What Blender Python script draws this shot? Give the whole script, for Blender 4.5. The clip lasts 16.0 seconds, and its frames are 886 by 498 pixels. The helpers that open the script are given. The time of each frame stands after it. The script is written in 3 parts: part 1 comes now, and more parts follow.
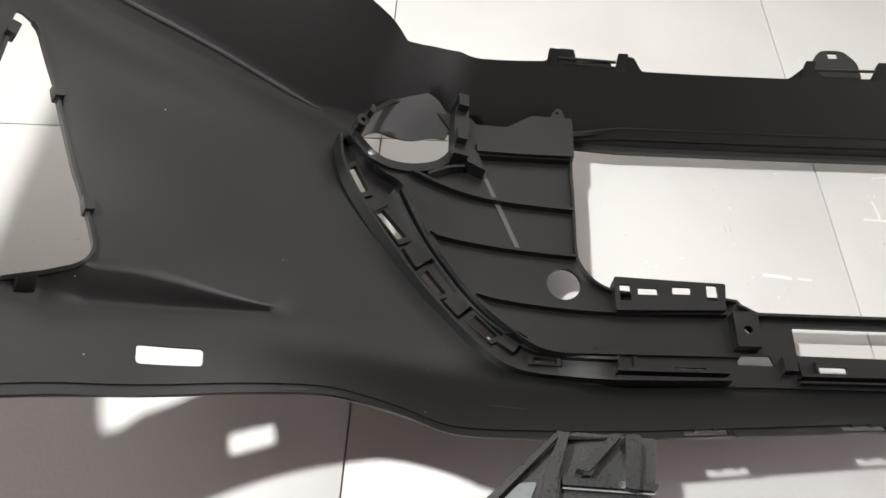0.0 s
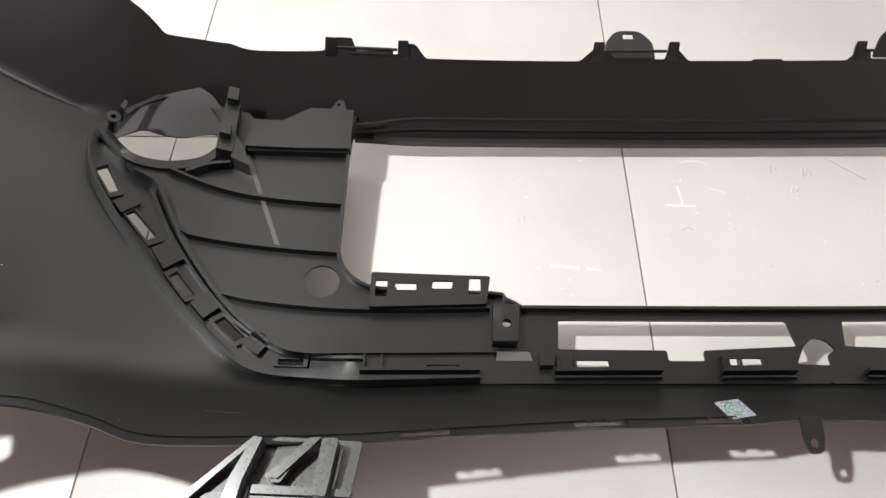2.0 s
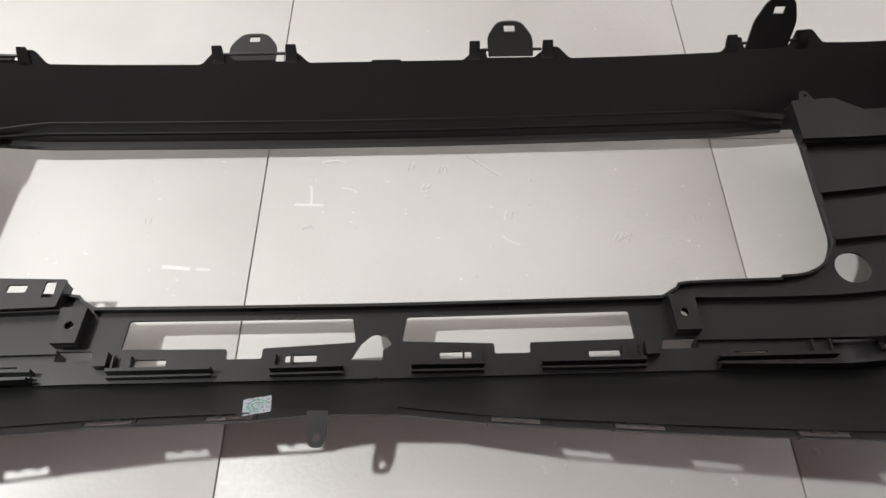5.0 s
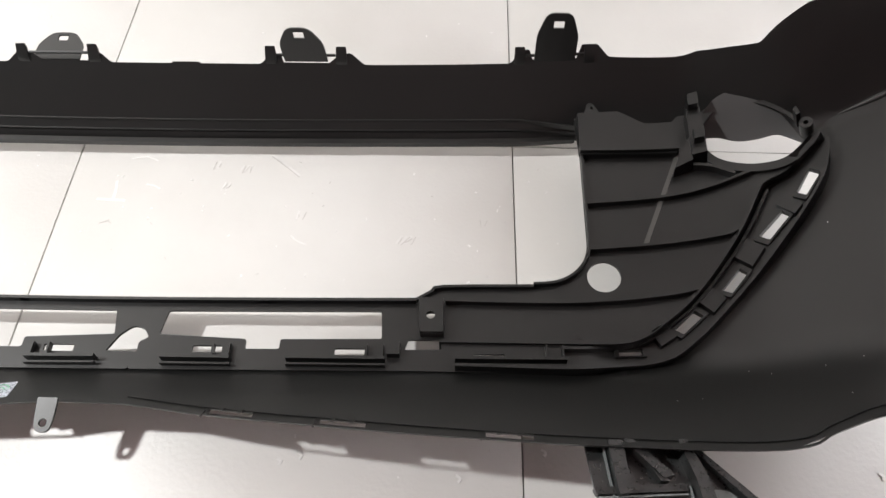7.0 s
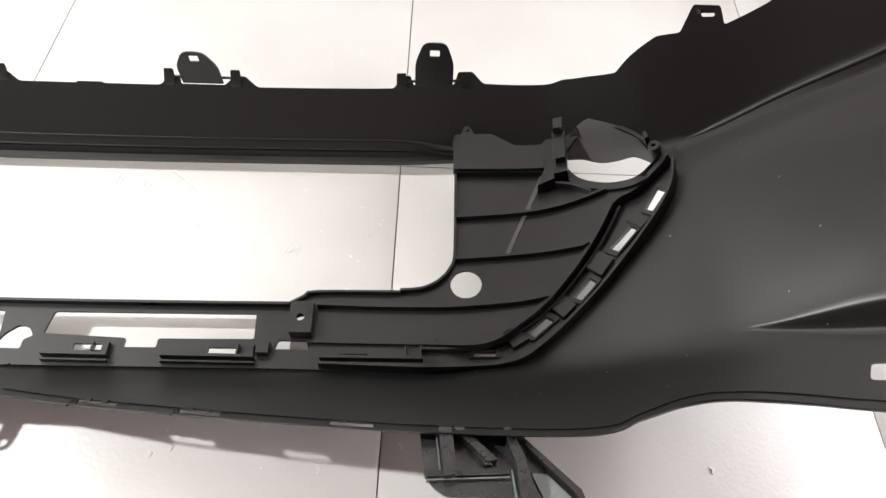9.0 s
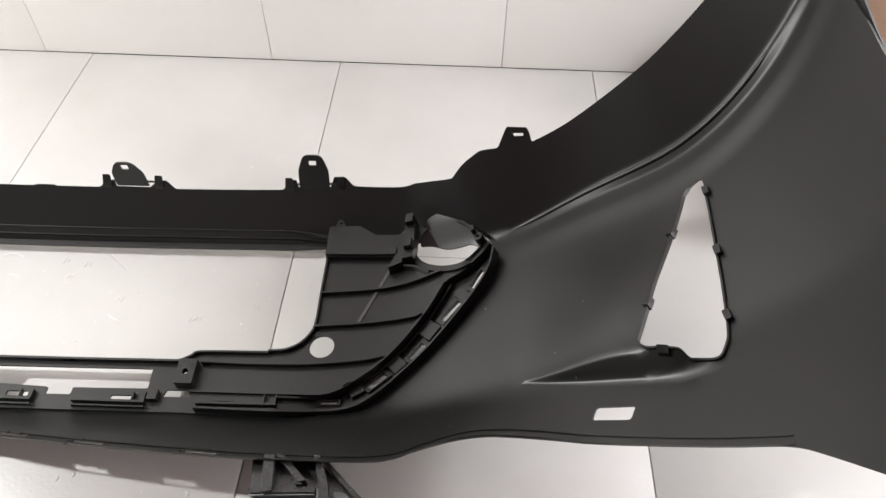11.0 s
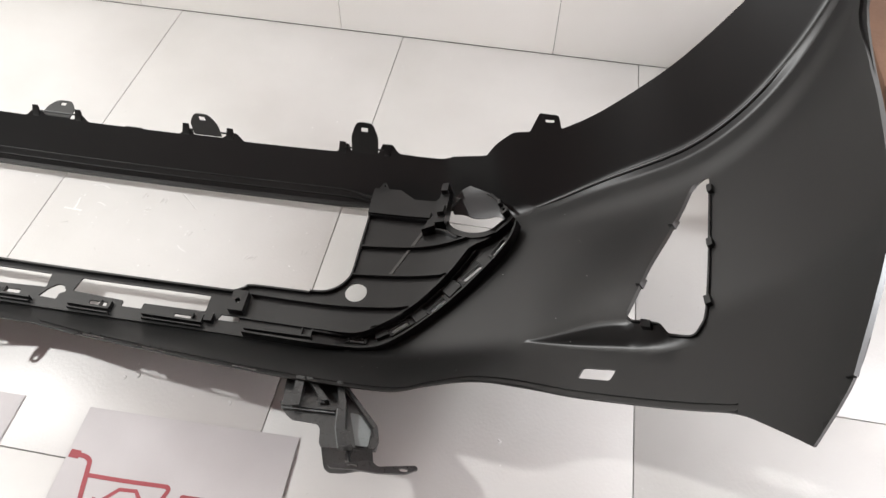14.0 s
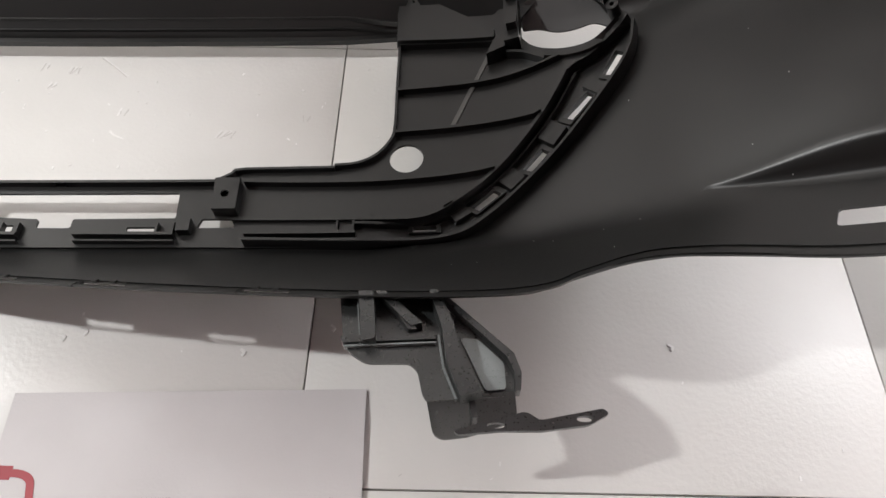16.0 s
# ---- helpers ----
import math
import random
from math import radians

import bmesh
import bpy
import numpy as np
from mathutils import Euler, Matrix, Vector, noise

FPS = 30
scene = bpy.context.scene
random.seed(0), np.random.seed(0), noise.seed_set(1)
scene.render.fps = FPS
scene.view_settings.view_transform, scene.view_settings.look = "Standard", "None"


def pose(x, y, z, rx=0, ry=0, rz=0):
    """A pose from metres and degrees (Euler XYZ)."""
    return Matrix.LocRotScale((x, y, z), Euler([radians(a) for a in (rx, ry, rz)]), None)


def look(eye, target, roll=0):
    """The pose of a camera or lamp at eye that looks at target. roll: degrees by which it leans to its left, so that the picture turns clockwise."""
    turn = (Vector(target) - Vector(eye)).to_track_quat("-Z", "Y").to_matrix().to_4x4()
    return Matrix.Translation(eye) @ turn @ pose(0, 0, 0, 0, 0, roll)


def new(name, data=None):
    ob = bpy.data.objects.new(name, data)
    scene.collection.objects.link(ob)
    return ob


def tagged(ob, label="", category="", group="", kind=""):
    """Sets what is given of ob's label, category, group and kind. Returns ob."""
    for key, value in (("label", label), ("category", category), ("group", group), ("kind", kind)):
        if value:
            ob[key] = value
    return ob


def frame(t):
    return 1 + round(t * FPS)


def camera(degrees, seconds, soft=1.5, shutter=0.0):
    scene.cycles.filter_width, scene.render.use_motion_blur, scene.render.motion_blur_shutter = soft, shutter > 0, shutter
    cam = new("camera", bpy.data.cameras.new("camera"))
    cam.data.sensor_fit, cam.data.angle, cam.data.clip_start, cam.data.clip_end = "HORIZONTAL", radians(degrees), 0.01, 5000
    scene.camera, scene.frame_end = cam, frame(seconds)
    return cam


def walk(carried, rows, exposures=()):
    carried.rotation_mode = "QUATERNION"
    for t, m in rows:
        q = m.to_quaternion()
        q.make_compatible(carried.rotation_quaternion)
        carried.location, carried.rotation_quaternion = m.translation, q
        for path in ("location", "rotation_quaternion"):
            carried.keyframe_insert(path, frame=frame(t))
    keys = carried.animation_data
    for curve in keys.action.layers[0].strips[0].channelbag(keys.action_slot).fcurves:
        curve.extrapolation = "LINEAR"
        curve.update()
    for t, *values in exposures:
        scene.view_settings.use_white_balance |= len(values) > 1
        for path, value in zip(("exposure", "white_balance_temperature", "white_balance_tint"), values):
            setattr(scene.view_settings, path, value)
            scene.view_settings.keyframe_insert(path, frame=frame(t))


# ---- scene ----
from mathutils.geometry import delaunay_2d_cdt

cam = camera(63.5, 16.0)
PATH = [
    (0, (-0.417, -0.144, 0.629), (-0.43, 0.954, -1.043), 1.8),
    (0.5, (-0.315, -0.132, 0.619), (-0.457, 0.954, -1.055), -3.7),
    (1, (-0.256, -0.128, 0.616), (-0.393, 0.958, -1.058), -4.8),
    (1.5, (-0.249, -0.133, 0.611), (-0.273, 0.972, -1.056), -0.4),
    (2, (-0.188, -0.127, 0.604), (-0.212, 0.975, -1.065), -0.4),
    (2.5, (-0.053, -0.127, 0.617), (-0.112, 0.962, -1.06), -2.0),
    (3, (0.003, -0.129, 0.627), (-0.015, 0.991, -1.03), 0.4),
    (3.5, (-0.011, -0.124, 0.623), (-0.008, 0.983, -1.042), -1.0),
    (4, (-0.007, -0.119, 0.62), (0.063, 0.978, -1.051), 1.7),
    (4.5, (0.085, -0.122, 0.615), (0.105, 0.961, -1.066), 0.6),
    (5, (0.194, -0.125, 0.621), (0.198, 0.953, -1.063), -0.2),
    (5.2, (0.222, -0.127, 0.621), (0.219, 0.941, -1.07), -0.8),
    (7.3, (0.454, -0.131, 0.649), (0.437, 0.931, -1.046), 0.8),
    (7.5, (0.47, -0.144, 0.647), (0.428, 0.941, -1.033), -0.6),
    (8, (0.507, -0.169, 0.655), (0.448, 0.953, -0.999), -0.3),
    (8.5, (0.509, -0.165, 0.672), (0.528, 0.967, -0.976), 1.6),
    (9, (0.542, -0.178, 0.68), (0.575, 0.965, -0.961), 3.5),
    (9.5, (0.611, -0.215, 0.696), (0.662, 0.985, -0.903), 3.4),
    (10, (0.658, -0.251, 0.731), (0.66, 0.991, -0.837), 2.2),
    (10.2, (0.683, -0.26, 0.754), (0.667, 1.003, -0.797), 1.6),
    (12.3, (0.792, -0.325, 0.894), (0.619, 0.995, -0.598), -2.2),
    (12.5, (0.793, -0.33, 0.895), (0.583, 0.95, -0.628), -3.5),
    (13, (0.785, -0.339, 0.902), (0.599, 0.938, -0.627), -1.0),
    (13.5, (0.796, -0.354, 0.915), (0.579, 0.893, -0.633), -0.2),
    (14, (0.803, -0.363, 0.919), (0.605, 0.869, -0.644), 1.3),
    (14.5, (0.79, -0.347, 0.882), (0.633, 0.863, -0.703), 2.3),
    (15, (0.734, -0.3, 0.772), (0.574, 0.899, -0.821), 0.7),
    (15.5, (0.67, -0.244, 0.637), (0.609, 0.899, -1.003), -0.2),
    (16, (0.618, -0.22, 0.583), (0.614, 0.845, -1.11), 0.9),
]
EXPOSURES = [(0.0, 0.35), (0.6, 0.56), (1.0, 0.56), (1.5, 0.48), (2.0, 0.46), (2.5, 0.05), (3.5, 0.0), (4.0, 0.08), (5.0, 0.22), (7.5, 0.8), (9.0, 1.02), (10.0, 0.68), (13.0, 0.63), (14.5, 0.54), (15.5, 0.6), (16.0, 0.45)]
walk(cam, [(t, look(eye, target, roll)) for t, eye, target, roll in PATH], EXPOSURES)

# ---- light ----
world = bpy.data.worlds.new("room_light")
scene.world = world
world.use_nodes = True
bg = world.node_tree.nodes["Background"]
bg.inputs[0].default_value = (1.0, 0.93, 0.94, 1)
bg.inputs[1].default_value = 3.1


def lamp(name, eye, radius, power, color):
    data = bpy.data.lights.new(name, "POINT")
    data.shadow_soft_size, data.energy, data.color = radius, power, color
    ob = new(name, data)
    ob.location = eye
    return ob


lamp("work_lamp", (-0.85, 0.15, 1.24), 0.035, 74, (0.98, 0.985, 0.975))
lamp("work_lamp", (1.90, 0.38, 0.90), 0.07, 25, (0.93, 0.965, 1.0))

# ---- materials ----
def material(name, color, rough=0.5, metal=0.0, second=None, scale=6.0, fine=120.0, bump=0.1, vary=0.3, spec=0.5):
    """A surface with stains at a large scale, grain at a fine one, and a little relief."""
    m = bpy.data.materials.new(name)
    m.use_nodes = True
    nt = m.node_tree
    n, l = nt.nodes, nt.links
    p = n["Principled BSDF"]
    p.inputs["Metallic"].default_value = metal
    p.inputs["Specular IOR Level"].default_value = spec
    co = n.new("ShaderNodeTexCoord")
    big, small = n.new("ShaderNodeTexNoise"), n.new("ShaderNodeTexNoise")
    big.inputs["Scale"].default_value, small.inputs["Scale"].default_value = scale, fine
    big.inputs["Detail"].default_value, small.inputs["Detail"].default_value = 5, 4
    for x in (big, small):
        l.new(co.outputs["Object"], x.inputs["Vector"])
    mix = n.new("ShaderNodeMix")
    mix.data_type = "RGBA"
    mix.inputs[6].default_value = (*color, 1)
    mix.inputs[7].default_value = (*(second or [c * (1 - vary) for c in color]), 1)
    ramp = n.new("ShaderNodeMapRange")
    ramp.inputs[1].default_value, ramp.inputs[2].default_value = 0.35, 0.75
    l.new(big.outputs["Fac"], ramp.inputs[0])
    l.new(ramp.outputs[0], mix.inputs[0])
    l.new(mix.outputs[2], p.inputs["Base Color"])
    r = n.new("ShaderNodeMapRange")
    r.inputs[3].default_value, r.inputs[4].default_value = max(0.02, rough - 0.1), min(1, rough + 0.1)
    l.new(small.outputs["Fac"], r.inputs[0])
    l.new(r.outputs[0], p.inputs["Roughness"])
    b = n.new("ShaderNodeBump")
    b.inputs["Strength"].default_value, b.inputs["Distance"].default_value = bump, 0.002
    l.new(small.outputs["Fac"], b.inputs["Height"])
    l.new(b.outputs[0], p.inputs["Normal"])
    return m


PLASTIC = material("black_plastic", (0.0070, 0.0070, 0.0067), rough=0.40, fine=900, bump=0.03, vary=0.3, spec=0.58)
# lighter and glossier than the skin, for the added bead that brightens the fold
CREASE_HIGHLIGHT = material("crease_highlight_plastic", (0.02, 0.02, 0.02), rough=0.42, fine=700, bump=0.01, vary=0.2, spec=1.0)
INSERT = material("insert_plastic", (0.0070, 0.0069, 0.0068), rough=0.34, fine=700, bump=0.05, vary=0.25)
BRACKET = material("bracket_plastic", (0.020, 0.022, 0.022), rough=0.30, spec=1.0, fine=500, bump=0.012, vary=0.2)
TILE = material("floor_tile", (0.595, 0.585, 0.565), rough=0.42, second=(0.52, 0.508, 0.485), scale=4, fine=210, bump=0.14)
GROUT = material("grout", (0.24, 0.225, 0.21), rough=0.9, fine=300, bump=0.3)
WALL = material("wall_panel", (0.80, 0.785, 0.755), rough=0.45, second=(0.76, 0.735, 0.695), scale=3, fine=90, bump=0.05)
PAPER = material("paper", (0.52, 0.50, 0.50), rough=0.8, second=(0.46, 0.44, 0.44), scale=7, fine=400, bump=0.1)
PINK = material("red_print", (0.33, 0.06, 0.07), rough=0.7, fine=500, bump=0.02, vary=0.2)
# paler than the insert: paints the brace's sheen, and colours the real scratches
SHEEN_AND_SCRATCH = material("seam_sheen_and_scratch", (0.075, 0.072, 0.068), rough=0.4, fine=500, bump=0.05)
# base colour lifted to grey so that the shaded hood looks lit
HOOD = material("hood_plastic_lightened", (0.06, 0.06, 0.06), rough=0.34, fine=500, bump=0.02)
# pinkish, so that bounce from the unseen walls tints the shade
ROOM = material("room_bounce_paint", (0.18, 0.120, 0.118), rough=0.7, scale=2, fine=60, bump=0.05)
HOLOGRAM = material("hologram_foil", (0.58, 0.58, 0.66), rough=0.28, metal=0.5, second=(0.42, 0.50, 0.52), scale=110, fine=500, bump=0.2)
# pale grey puts the highlights of the bracket's edges and web into colour
BRACKET_HIGHLIGHT = material("pale_bracket_highlight", (0.22, 0.24, 0.24), rough=0.3, fine=300, bump=0.1)
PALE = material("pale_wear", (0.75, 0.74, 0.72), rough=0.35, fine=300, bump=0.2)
FOIL_GREEN = material("foil_print", (0.20, 0.50, 0.32), rough=0.3, metal=0.4, scale=120, fine=500, bump=0.1)
# grey of the chips' painted shadows and of the dirt specks
DIRT_AND_SHADE = material("floor_dirt_and_shade", (0.45, 0.435, 0.415), rough=0.6, second=(0.52, 0.505, 0.485), scale=60, fine=300, bump=0.1)
CARD = material("brown_board", (0.16, 0.085, 0.05), rough=0.7, second=(0.10, 0.05, 0.03), scale=8, fine=150, bump=0.2)

# ---- building helpers ----
def mesh_object(name, bm, mat, parent=None, label="", angle=35):
    bmesh.ops.remove_doubles(bm, verts=bm.verts, dist=1e-5)
    bmesh.ops.recalc_face_normals(bm, faces=bm.faces)
    me = bpy.data.meshes.new(name)
    bm.to_mesh(me)
    bm.free()
    me.materials.append(mat)
    me.shade_smooth()
    me.set_sharp_from_angle(angle=radians(angle))
    ob = new(name, me)
    if parent:
        ob.parent = parent
    if label:
        tagged(ob, label)
    return ob


def part(name, bm, mat, parent, label="", angle=35):
    return mesh_object(name, bm, mat, parent, label, angle)


def thing(name, label, category, group="", kind=""):
    return tagged(new(name), label, category, group, kind)


def rounded(points, r=0.004, n=4):
    """A closed outline with its corners rounded; a point may carry its own radius."""
    out = []
    k = len(points)
    for i in range(k):
        a, b, c = (Vector(points[j % k][:2]) for j in (i - 1, i, i + 1))
        rr = points[i][2] if len(points[i]) > 2 else r
        rr = min(rr, (a - b).length * 0.45, (c - b).length * 0.45)
        if rr < 1e-4:
            out.append((b.x, b.y))
            continue
        p, q = b + (a - b).normalized() * rr, b + (c - b).normalized() * rr
        for j in range(n + 1):
            t = j / n
            v = p * (1 - t) ** 2 + b * 2 * t * (1 - t) + q * t * t
            out.append((v.x, v.y))
    return out


def spline(points, n=6, closed=False):
    """A smooth line through the points."""
    k = len(points)
    out = []
    for i in range(k if closed else k - 1):
        if closed:
            a, b, c, d = (points[(i + j) % k] for j in (-1, 0, 1, 2))
        else:
            a, b, c, d = points[max(i - 1, 0)], points[i], points[i + 1], points[min(i + 2, k - 1)]
        for j in range(n):
            t = j / n
            out.append(tuple(0.5 * (2 * q + (r - p) * t + (2 * p - 5 * q + 4 * r - w) * t * t + (3 * q - p - 3 * r + w) * t ** 3) for p, q, r, w in zip(a, b, c, d)))
    if not closed:
        out.append(tuple(points[-1]))
    return out


def inside(x, y, loop):
    hit = False
    for (ax, ay), (bx, by) in zip(loop, loop[1:] + loop[:1]):
        if (ay > y) != (by > y) and x < (bx - ax) * (y - ay) / (by - ay) + ax:
            hit = not hit
    return hit


def dense(loop, d):
    out = []
    for (ax, ay), (bx, by) in zip(loop, loop[1:] + loop[:1]):
        n = max(1, int(math.hypot(bx - ax, by - ay) / d))
        out += [(ax + (bx - ax) * i / n, ay + (by - ay) * i / n) for i in range(n)]
    return out


def sheet(outer, holes, place, grid=0.01, thick=0.003, lines=(), edge=None, skip=None):
    """A shell of one thickness, cut from the plane by an outline and holes, and laid on a surface by place(x, y, lift).
    lines: open lines along which the mesh is to run."""
    edge = edge or grid
    loops = [dense(outer, edge)] + [dense(h, edge) for h in holes]
    pts, edges = [], []
    for loop in loops:
        o = len(pts)
        pts += loop
        edges += [(o + i, o + (i + 1) % len(loop)) for i in range(len(loop))]
    for line in lines:
        line = [p for p in line if inside(*p, loops[0]) and not any(inside(*p, h) for h in loops[1:])]
        o = len(pts)
        pts += line
        edges += [(o + i, o + i + 1) for i in range(len(line) - 1) if abs(line[i + 1][0] - line[i][0]) < 0.015]
    xs, ys = [p[0] for p in outer], [p[1] for p in outer]
    rim = np.array([p for loop in loops for p in loop] + [p for line in lines for p in line])
    for i in range(int((max(xs) - min(xs)) / grid) + 1):
        for j in range(int((max(ys) - min(ys)) / grid) + 1):
            x, y = min(xs) + (i + 0.5) * grid, min(ys) + (j + 0.5) * grid
            if skip and skip(x, y):
                continue
            if np.min((rim[:, 0] - x) ** 2 + (rim[:, 1] - y) ** 2) > (0.5 * grid) ** 2 and inside(x, y, loops[0]) and not any(inside(x, y, h) for h in loops[1:]):
                pts.append((x, y))
    v, _, faces, *_ = delaunay_2d_cdt([Vector(p) for p in pts], edges, [], 0, 1e-6)
    keep = []
    for f in faces:
        cx, cy = sum(v[i].x for i in f) / 3, sum(v[i].y for i in f) / 3
        if inside(cx, cy, loops[0]) and not any(inside(cx, cy, h) for h in loops[1:]):
            keep.append(f)
    bm = bmesh.new()
    top = [bm.verts.new(place(p.x, p.y, 0.0)) for p in v]
    bot = [bm.verts.new(place(p.x, p.y, -thick)) for p in v]
    count = {}
    for f in keep:
        for a, b in zip(f, f[1:] + f[:1]):
            count[(min(a, b), max(a, b))] = count.get((min(a, b), max(a, b)), 0) + 1
    for f in keep:
        bm.faces.new([top[i] for i in f])
        bm.faces.new([bot[i] for i in reversed(f)])
        for a, b in zip(f, f[1:] + f[:1]):
            if count[(min(a, b), max(a, b))] == 1:
                bm.faces.new([top[b], top[a], bot[a], bot[b]])
    bmesh.ops.delete(bm, geom=[x for x in bm.verts if not x.link_faces], context="VERTS")
    return bm


def box(bm, x0, x1, y0, y1, z0, z1, bevel=0.0):
    r = bmesh.ops.create_cube(bm, size=1.0)
    for w in r["verts"]:
        w.co = Vector((x0 + (w.co.x + 0.5) * (x1 - x0), y0 + (w.co.y + 0.5) * (y1 - y0), z0 + (w.co.z + 0.5) * (z1 - z0)))
    if bevel:
        es = list({e for w in r["verts"] for e in w.link_edges})
        bmesh.ops.bevel(bm, geom=es, offset=bevel, segments=2, affect="EDGES", profile=0.5)
    return bm

# ---- floor, walls, ceiling ----
def slab(x0, x1, y0, y1, z0, z1, bevel=0.0):
    return box(bmesh.new(), x0, x1, y0, y1, z0, z1, bevel)


WALL_Y, TILE_W = 0.920, 0.5
floor = tagged(mesh_object("floor", slab(-4.0, 4.4, -5.0, WALL_Y + 0.1, -0.05, -0.004), GROUT), "pale tiled floor with thin dark joints", "floor", kind="structure")
wall_north = tagged(mesh_object("wall_north", slab(-2.4, 3.1, WALL_Y + 0.012, WALL_Y + 0.12, -0.05, 2.8), GROUT), "wall clad in pale panels", "wall", kind="structure")
# unseen walls and ceiling, added to bounce and limit the ambient light
WEST, EAST, SOUTH, TALL = -2.3, 3.0, -3.2, 2.8
wall_south = mesh_object("wall_south", slab(WEST - 0.1, EAST + 0.1, SOUTH - 0.1, SOUTH, -0.05, TALL), ROOM)
tagged(wall_south, "plain painted wall out of view, added to shape the light", "wall", kind="structure")
for name, x in (("wall_west", WEST - 0.1), ("wall_east", EAST)):
    # the east one has a wide unseen opening, added to let world light in
    bm = slab(x, x + 0.1, SOUTH, -2.2, -0.05, TALL)
    box(bm, x, x + 0.1, 0.75, WALL_Y + 0.012, -0.05, TALL)
    box(bm, x, x + 0.1, -2.2, 0.75, 2.2 if x > 0 else -0.05, TALL)
    tagged(mesh_object(name, bm, ROOM), "plain painted wall out of view, with a wide opening added to let light in" if x > 0 else "plain painted wall out of view, added to shape the light", "wall", kind="structure")
tagged(mesh_object("ceiling", slab(WEST - 0.1, EAST + 0.1, SOUTH - 0.1, WALL_Y + 0.12, TALL, TALL + 0.1), ROOM), "plain painted ceiling out of view, added to bounce the light", "ceiling", kind="structure")

# ---- the shape of the bumper ----
XC = 0.137
SKEW = 0.017  # the bumper lies a degree askew of the tiles


def lerp_table(x, table):
    """A smooth curve through the rows of a table."""
    n = len(table)
    for i in range(n - 1):
        (a, va), (b, vb) = table[i], table[i + 1]
        if x <= b or i == n - 2:
            k = min(1.0, max(0.0, (x - a) / (b - a)))
            ga = (vb - table[i - 1][1]) / (b - table[i - 1][0]) if i > 0 else (vb - va) / (b - a)
            gb = (table[i + 2][1] - va) / (table[i + 2][0] - a) if i < n - 2 else (vb - va) / (b - a)
            d = b - a
            return va + d * ga * (k - 2 * k * k + k ** 3) + (vb - va) * (3 * k * k - 2 * k ** 3) + d * gb * (k ** 3 - k * k)


def smooth(x, a, b):
    k = min(1.0, max(0.0, (x - a) / (b - a)))
    return k * k * (3 - 2 * k)


def soft_ramp(x, r):
    """0 for x < -r, x for x > r, rounded between."""
    if x <= -r:
        return 0.0
    if x >= r:
        return x
    return (x + r) ** 2 / (4 * r)


# the plan curve of the bumper: its heading against the floor, along its length from the middle outwards
HEADING = [(0.0, 0.0), (0.38, 2.0), (0.52, 8.0), (0.61, 23.0), (0.74, 29.0), (0.90, 36.0), (1.02, 53.0), (1.15, 73.0), (1.34, 84.0), (1.6, 86.0)]
STEP = 0.005
CURVE = [(0.0, 0.022)]
for _i in range(320):
    _a = radians(lerp_table((_i + 0.5) * STEP, HEADING))
    CURVE.append((CURVE[-1][0] + STEP * math.cos(_a), CURVE[-1][1] + STEP * math.sin(_a)))

CREASE = [(0.0, 0.404), (0.54, 0.402), (0.62, 0.384), (0.67, 0.375), (0.80, 0.3905), (0.95, 0.400), (1.10, 0.443), (1.30, 0.53), (1.6, 0.66)]
LEDGE = [(0.69, 0.137), (0.74, 0.124), (0.82, 0.104), (0.90, 0.086), (0.94, 0.083), (1.6, 0.083)]


def ramp(x, a, b):
    return min(1.0, max(0.0, (x - a) / (b - a)))


def ledge_width(s):
    return 0.002 + 0.016 * smooth(s, 0.69, 0.84)


def ledge_line(s):
    """The foot of the ledge under the side window; at the west end it lies a little higher."""
    return lerp_table(abs(s), LEDGE) + (0.012 if s < 0 else 0.0)


def relief(s, y):
    """How far the skin stands off its plan curve."""
    foot = ledge_line(s)
    start = 0.69 if s > 0 else 0.66
    s = abs(s)
    d = y - lerp_table(s, CREASE)
    wing = smooth(s, 0.66, 0.90)
    fade = wing * (1 - 0.7 * smooth(s, 1.05, 1.25))
    top = (1.5 - 0.45 * wing) * soft_ramp(d - 0.004 * wing, 0.003)
    fold = fade * (0.006 * smooth(d, -0.066, -0.034) + 0.0085 * ramp(d, -0.0125, -0.0015))
    low = (0.82 - 0.57 * smooth(s, 0.6, 0.8)) * soft_ramp(0.125 - y, 0.02)
    step = 0.028 * smooth(s, start, 0.86) * (1 - smooth(s, 0.88, 0.955)) * (1 - smooth(y, 0.16, 0.33)) * ramp(y - foot, 0.0, ledge_width(s))
    return top + fold + low + step


def on_skin(s, y, lift=0.0):
    """The point of the skin's inner face at s along the bumper (0 in the middle, negative to its other end) and y."""
    a = abs(s)
    i = min(len(CURVE) - 2, int(a / STEP))
    k = a / STEP - i
    u = CURVE[i][0] + (CURVE[i + 1][0] - CURVE[i][0]) * k
    z = CURVE[i][1] + (CURVE[i + 1][1] - CURVE[i][1]) * k
    t = radians(lerp_table(a, HEADING))
    h = relief(s, y) + lift
    u, z = u - math.sin(t) * h, z + math.cos(t) * h
    return Vector((XC + (u if s >= 0 else -u), y + SKEW * s, z))


# the edge of the insert's raised field, outside which it steps down into the clip channel
STEP_EDGE = [(0.285, 0.147), (0.40, 0.1455), (0.452, 0.145), (0.475, 0.151), (0.497, 0.166), (0.53, 0.194), (0.58, 0.252), (0.611, 0.300), (0.640, 0.313), (0.672, 0.338), (0.70, 0.365)]
CHANNEL_DEPTH = 0.014


